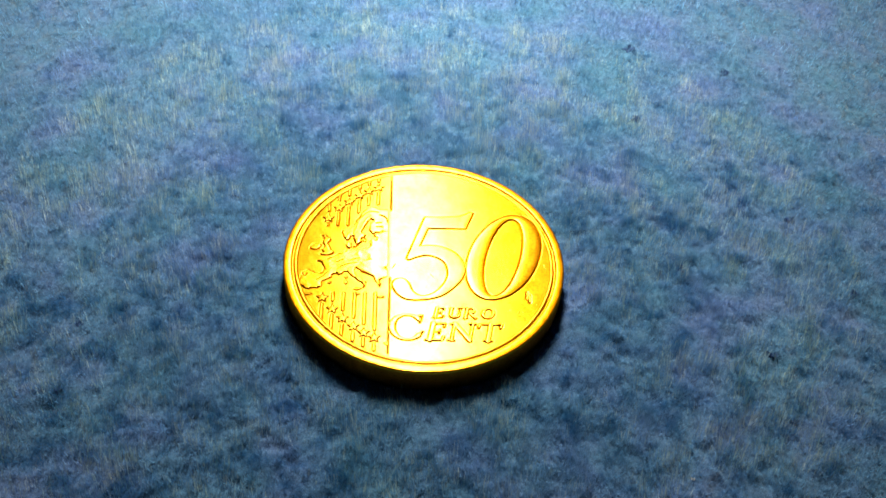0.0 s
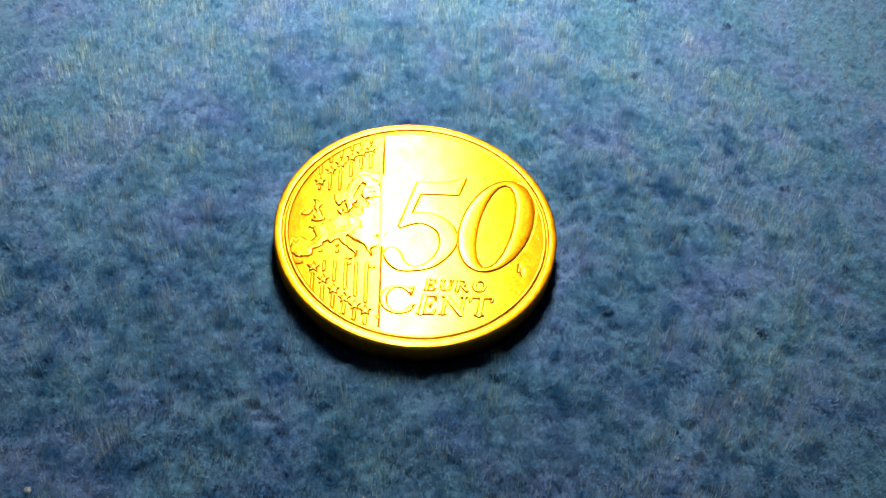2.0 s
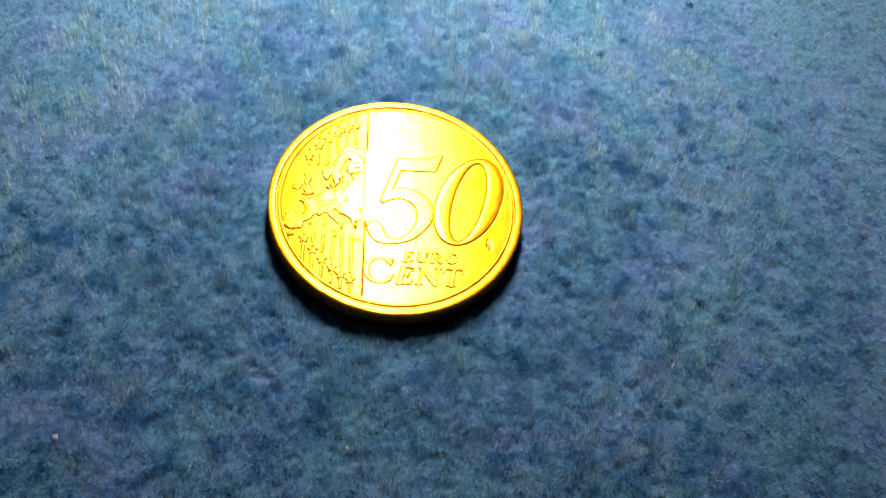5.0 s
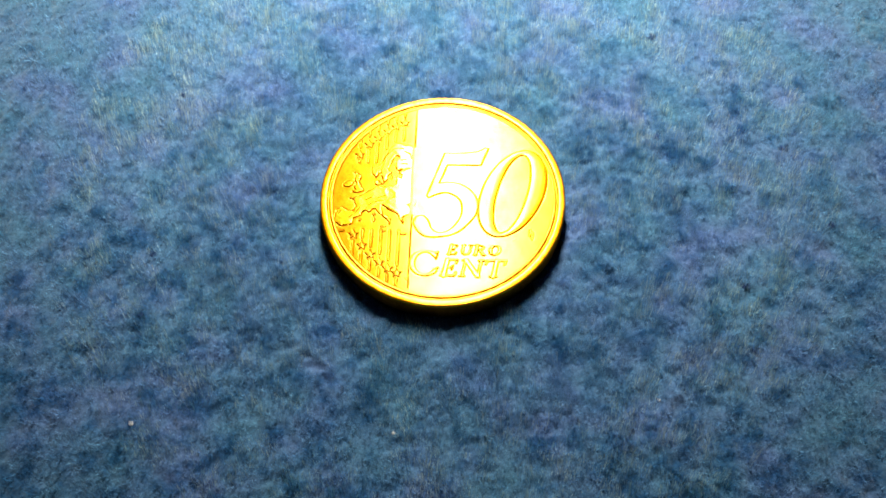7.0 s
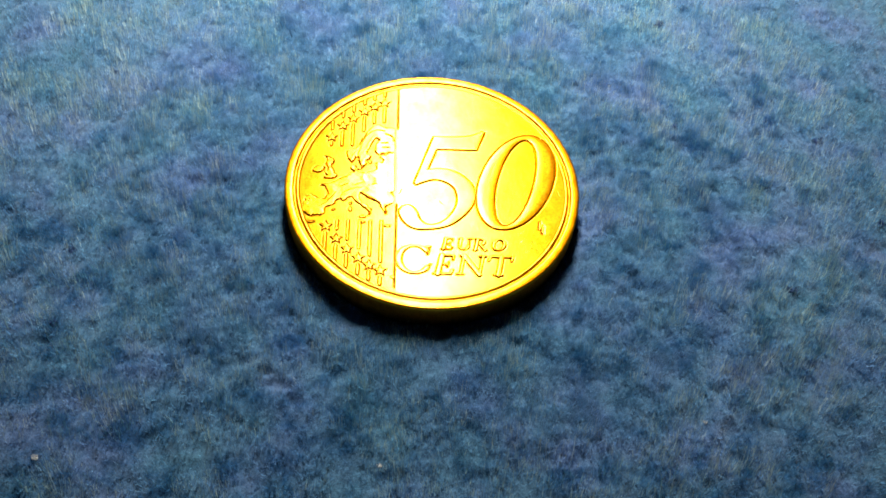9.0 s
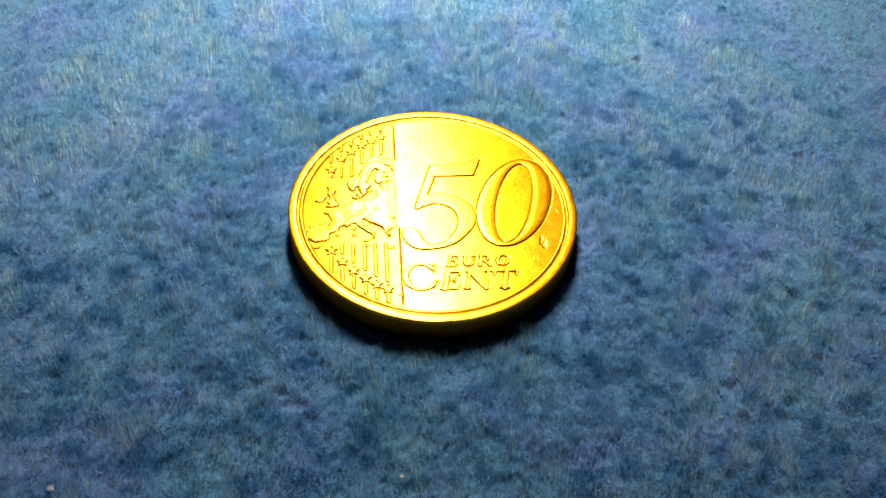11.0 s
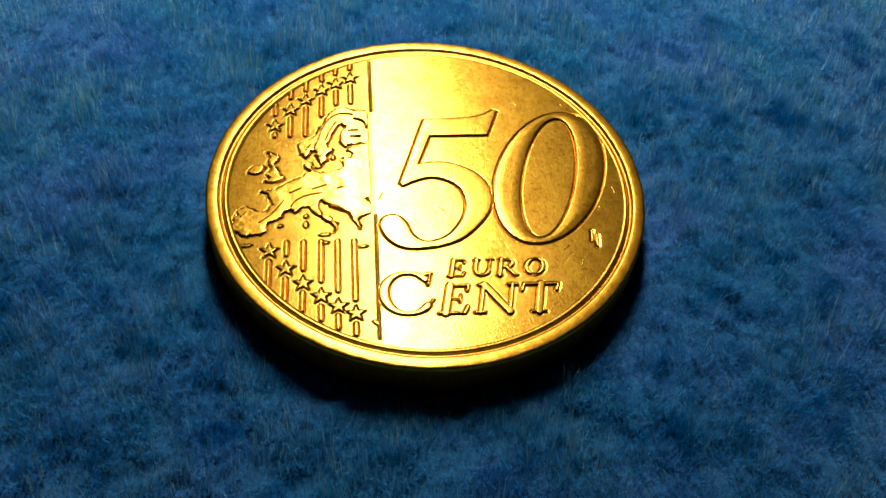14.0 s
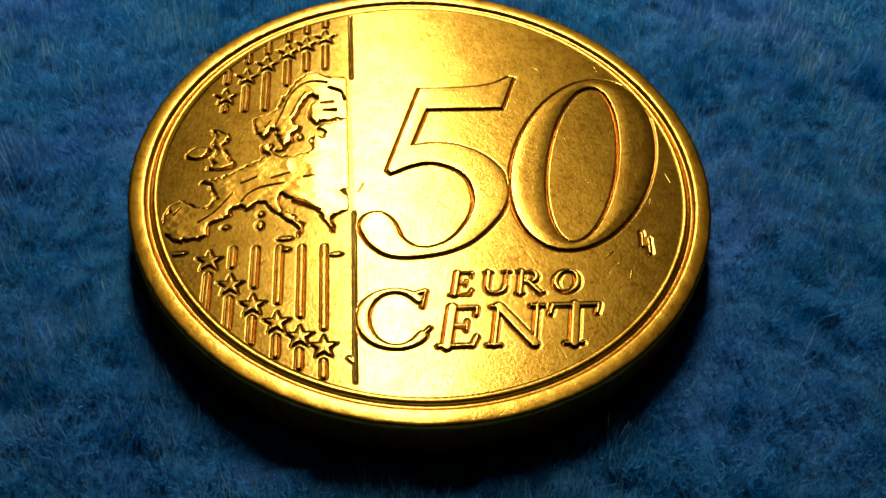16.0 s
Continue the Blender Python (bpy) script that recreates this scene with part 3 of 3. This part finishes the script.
britain = [(-9.05, 3.01), (-8.67, 2.80), (-8.43, 2.80), (-8.31, 2.53), (-8.49, 2.13), (-8.47, 1.80), (-8.29, 1.37), (-8.13, 1.04), (-7.94, 0.93), (-8.17, 0.62),
           (-8.82, 0.60), (-9.12, 0.67), (-8.78, 0.95), (-8.94, 1.22), (-8.72, 1.70), (-8.90, 2.20), (-8.74, 2.53)]
ireland = [(-9.95, 1.50), (-9.78, 1.82), (-9.43, 1.98), (-9.12, 1.81), (-9.25, 1.39), (-9.64, 1.23), (-9.95, 1.30)]
for loop in (mainland, scandinavia, britain, ireland):
    polygon_relief("landmass", [spline(loop, 3, True)], 0.105, round_off=0.16, step=0.024, rough=0.013, ragged=0.18, fade=True, groove=0.9, foot_width=0.08, label="raised piece of a map with wrinkled relief")
for cx, cy, a, b in ((-5.27, 2.43, 0.16, 0.22), (-8.12, -2.65, 0.2, 0.14), (-6.75, -1.99, 0.16, 0.18), (-6.75, -2.60, 0.18, 0.28), (-5.73, -3.34, 0.4, 0.14),
                     (-5.67, -3.91, 0.22, 0.13), (-9.93, -3.97, 0.5, 0.13), (-3.73, -4.23, 0.34, 0.13), (-6.49, 1.90, 0.12, 0.22), (-6.12, 1.72, 0.26, 0.13)):
    polygon_relief("islet", [ellipse(cx, cy, 0.85 * a, 0.85 * b, 4, 20)], 0.05, round_off=0.1, step=0.03, groove=0.5, foot_width=0.10)

# mountain ridges on the map
RIDGES = (
    ((-6.31, 3.19), (-6.07, 3.98), (-5.80, 4.92), (-5.31, 5.71), (-4.75, 5.99), (-4.09, 5.92)),
    ((-5.69, 3.75), (-5.40, 4.60), (-5.07, 5.26)),
    ((-7.53, -1.31), (-7.33, -0.93), (-6.88, -0.59), (-6.47, -0.46), (-5.85, -0.33)),
    ((-9.19, -2.41), (-8.66, -1.94), (-8.28, -1.40), (-7.94, -0.85)),
    ((-7.60, -0.29), (-6.99, 0.05)),
    ((-6.37, -0.03), (-5.63, 0.27)),
    ((-5.03, -0.00), (-4.61, 0.05)),
    ((-5.45, -1.29), (-4.84, -1.58), (-4.32, -1.87)),
    ((-10.20, -1.98), (-9.97, -1.60)),
    ((-4.23, 4.08), (-3.67, 4.10)),
    ((-4.02, 5.60), (-3.45, 5.35), (-3.30, 4.85)),
    ((-4.35, 4.55), (-3.80, 4.62)),
    ((-6.75, 3.05), (-6.55, 3.45)),
)
for line in RIDGES:
    p = spline(line, 4)
    stroke_relief("ridge", [(*a, *b, 0.17) for a, b in zip(p, p[1:])], 0.19, round_off=0.1, step=0.03, groove=0.0, foot_width=0.14)

# the upright edge that divides the stars from the value
stroke_relief("dividing_edge", [(-2.97, 10.75, -2.97, 6.25, 0.09)], 0.05, round_off=0.07, step=0.025, groove=0.45, foot_width=0.08)
stroke_relief("dividing_edge", [(-2.97, -2.0, -3.05, -10.25, 0.09), (-3.1, -9.35, -3.25, -9.2, 0.2)], 0.05, round_off=0.07, step=0.025, groove=0.45, foot_width=0.08)

# mint mark and knocks
stroke_relief("mint_mark", [(8.71, -3.46, 8.63, -4.15, 0.2), (8.94, -3.77, 8.86, -4.52, 0.22), (8.63, -4.15, 8.9, -4.2, 0.1)], 0.05, round_off=0.1, step=0.03, groove=0.45)
for ax, ay, bx, by, w in ((-2.55, -0.37, -2.76, -0.84, 0.22), (0.53, -1.49, 0.8, -1.81, 0.2), (9.17, 0.28, 8.97, -0.47, 0.16), (10.42, -0.24, 10.52, -0.67, 0.2),
                          (7.32, -4.39, 7.0, -4.71, 0.2), (5.53, 6.84, 5.84, 6.61, 0.12), (8.5, 6.8, 8.61, 6.5, 0.1), (7.92, -5.38, 7.78, -5.81, 0.18), (8.1, -3.1, 8.3, -2.9, 0.12), (7.55, -4.9, 7.42, -5.1, 0.12), (9.45, -1.6, 9.38, -1.95, 0.12), (6.3, 2.1, 6.42, 1.95, 0.1), (6.9, -0.4, 6.98, -0.62, 0.1), (7.3, 3.2, 7.4, 3.05, 0.1), (6.5, -2.1, 6.62, -2.2, 0.1)):
    stroke_relief("knock", [(ax, ay, bx, by, 0.8 * w)], 0.03, round_off=0.08, step=0.03, groove=0.0)


# the field between the figures, pressed in slightly along every outline
def coin_field(step=0.03, reach=0.12, depth=0.050):
    xs = np.arange(-11.08, 11.08, step)
    near = np.full((len(xs), len(xs)), -9.0)
    dip = np.zeros((len(xs), len(xs)))
    for shape, (x0, x1, y0, y1), strength, fade in FIGURES:
        i0, i1 = np.searchsorted(xs, (x0 - 0.3, x1 + 0.3))
        j0, j1 = np.searchsorted(xs, (y0 - 0.3, y1 + 0.3))
        X, Y = np.meshgrid(xs[i0:i1], xs[j0:j1], indexing="ij")
        d = shape(X, Y)
        near[i0:i1, j0:j1] = np.maximum(near[i0:i1, j0:j1], d)
        g = np.clip(1 + d / (reach * (0.4 + 0.6 * strength)), 0, 1)
        if fade:
            g = g * np.clip((-3.15 - X) / 0.3, 0, 1)
            near[i0:i1, j0:j1] = np.where(X > -4.4, np.minimum(near[i0:i1, j0:j1], 0.0), near[i0:i1, j0:j1])
        dip[i0:i1, j0:j1] = np.maximum(dip[i0:i1, j0:j1], strength * g * g * (3 - 2 * g))
    X, Y = np.meshgrid(xs, xs, indexing="ij")
    Z = FIELD - depth * dip
    Z += 0.006 * (smooth_noise(X, Y, 1.3, 41) - 0.5)
    Z -= panel_fall(X)
    faces = grid_faces(len(xs), len(xs))
    R, D = np.hypot(X, Y).ravel(), near.ravel()
    faces = faces[(R[faces] < 11.06).all(1) & (D[faces] < 0.12).any(1)]
    verts = np.stack([X.ravel(), Y.ravel(), Z.ravel()], 1)
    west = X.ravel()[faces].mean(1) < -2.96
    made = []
    for name, side, mat in (("field", ~west, GOLD), ("star_panel", west, DIMMED_SATIN_GOLD)):
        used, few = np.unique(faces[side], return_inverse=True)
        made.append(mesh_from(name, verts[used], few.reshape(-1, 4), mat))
    return made


field_mesh, panel_mesh = coin_field()
part("field", field_mesh, coin, "flat golden field with fine grain and scratches")
part("star_panel", panel_mesh, coin, "satin golden panel behind the stars and map, toned darker")


# ---- lint and dark pit tufts on the felt ----
def lint_ball(name, x, y, size, mat, label, category, group, seed):
    """A small tangled tuft of short threads."""
    rng = np.random.RandomState(seed)
    verts, faces = [], []
    for k in range(26):
        mid = rng.normal(0, 0.3, 3) * size * np.array([1, 1, 0.4])
        way = rng.normal(0, 1, 3)
        way /= np.linalg.norm(way)
        side = np.cross(way, rng.normal(0, 1, 3))
        side *= 0.13 * size / np.linalg.norm(side)
        up = np.cross(way, side)
        b = len(verts)
        for s in (-0.5, 0.5):
            for q in (side, -0.5 * side + 0.87 * up, -0.5 * side - 0.87 * up):
                verts.append(mid + way * s * size * 0.8 + q)
        faces += [(b, b + 1, b + 4, b + 3), (b + 1, b + 2, b + 5, b + 4), (b + 2, b, b + 3, b + 5)]
    z = float(felt_height(np.array([x]), np.array([y]))[0])
    ob = new(name, mesh_from(name, verts, faces, mat))
    ob.location = (x * MM, y * MM, (z + 0.06) * MM)
    return tagged(ob, label, category, group)


# dark tufts added in place of shaded pits in the pile
DARK = ((38.7, -1.6, 0.5), (24.5, 35.2, 0.7), (29.3, -15.0, 0.45), (34.4, 31.0, 0.7), (23.0, 22.7, 0.6), (22.3, 8.9, 0.6), (23.5, 1.15, 0.6), (35.2, 7.7, 0.6),
        (-28.4, 14.1, 0.5), (-28.6, -5.5, 0.4), (29.2, -8.3, 0.5), (-28.6, -12.3, 0.4))
for k, (x, y, size) in enumerate(DARK):
    lint_ball("pit_speck", x, y, size, SPECK, "tiny dark blue tuft standing in for a pit in the felt", "lint", "dark specks", 50 + k)
for k, (x, y, size) in enumerate(((-27.75, -23.0, 0.28), (-3.9, -23.5, 0.2), (20.0, -20.0, 0.2))):
    lint_ball("lint_crumb", x, y, size, LINT, "tiny pale lint crumb lying on the felt", "lint", "pale crumbs", 80 + k)
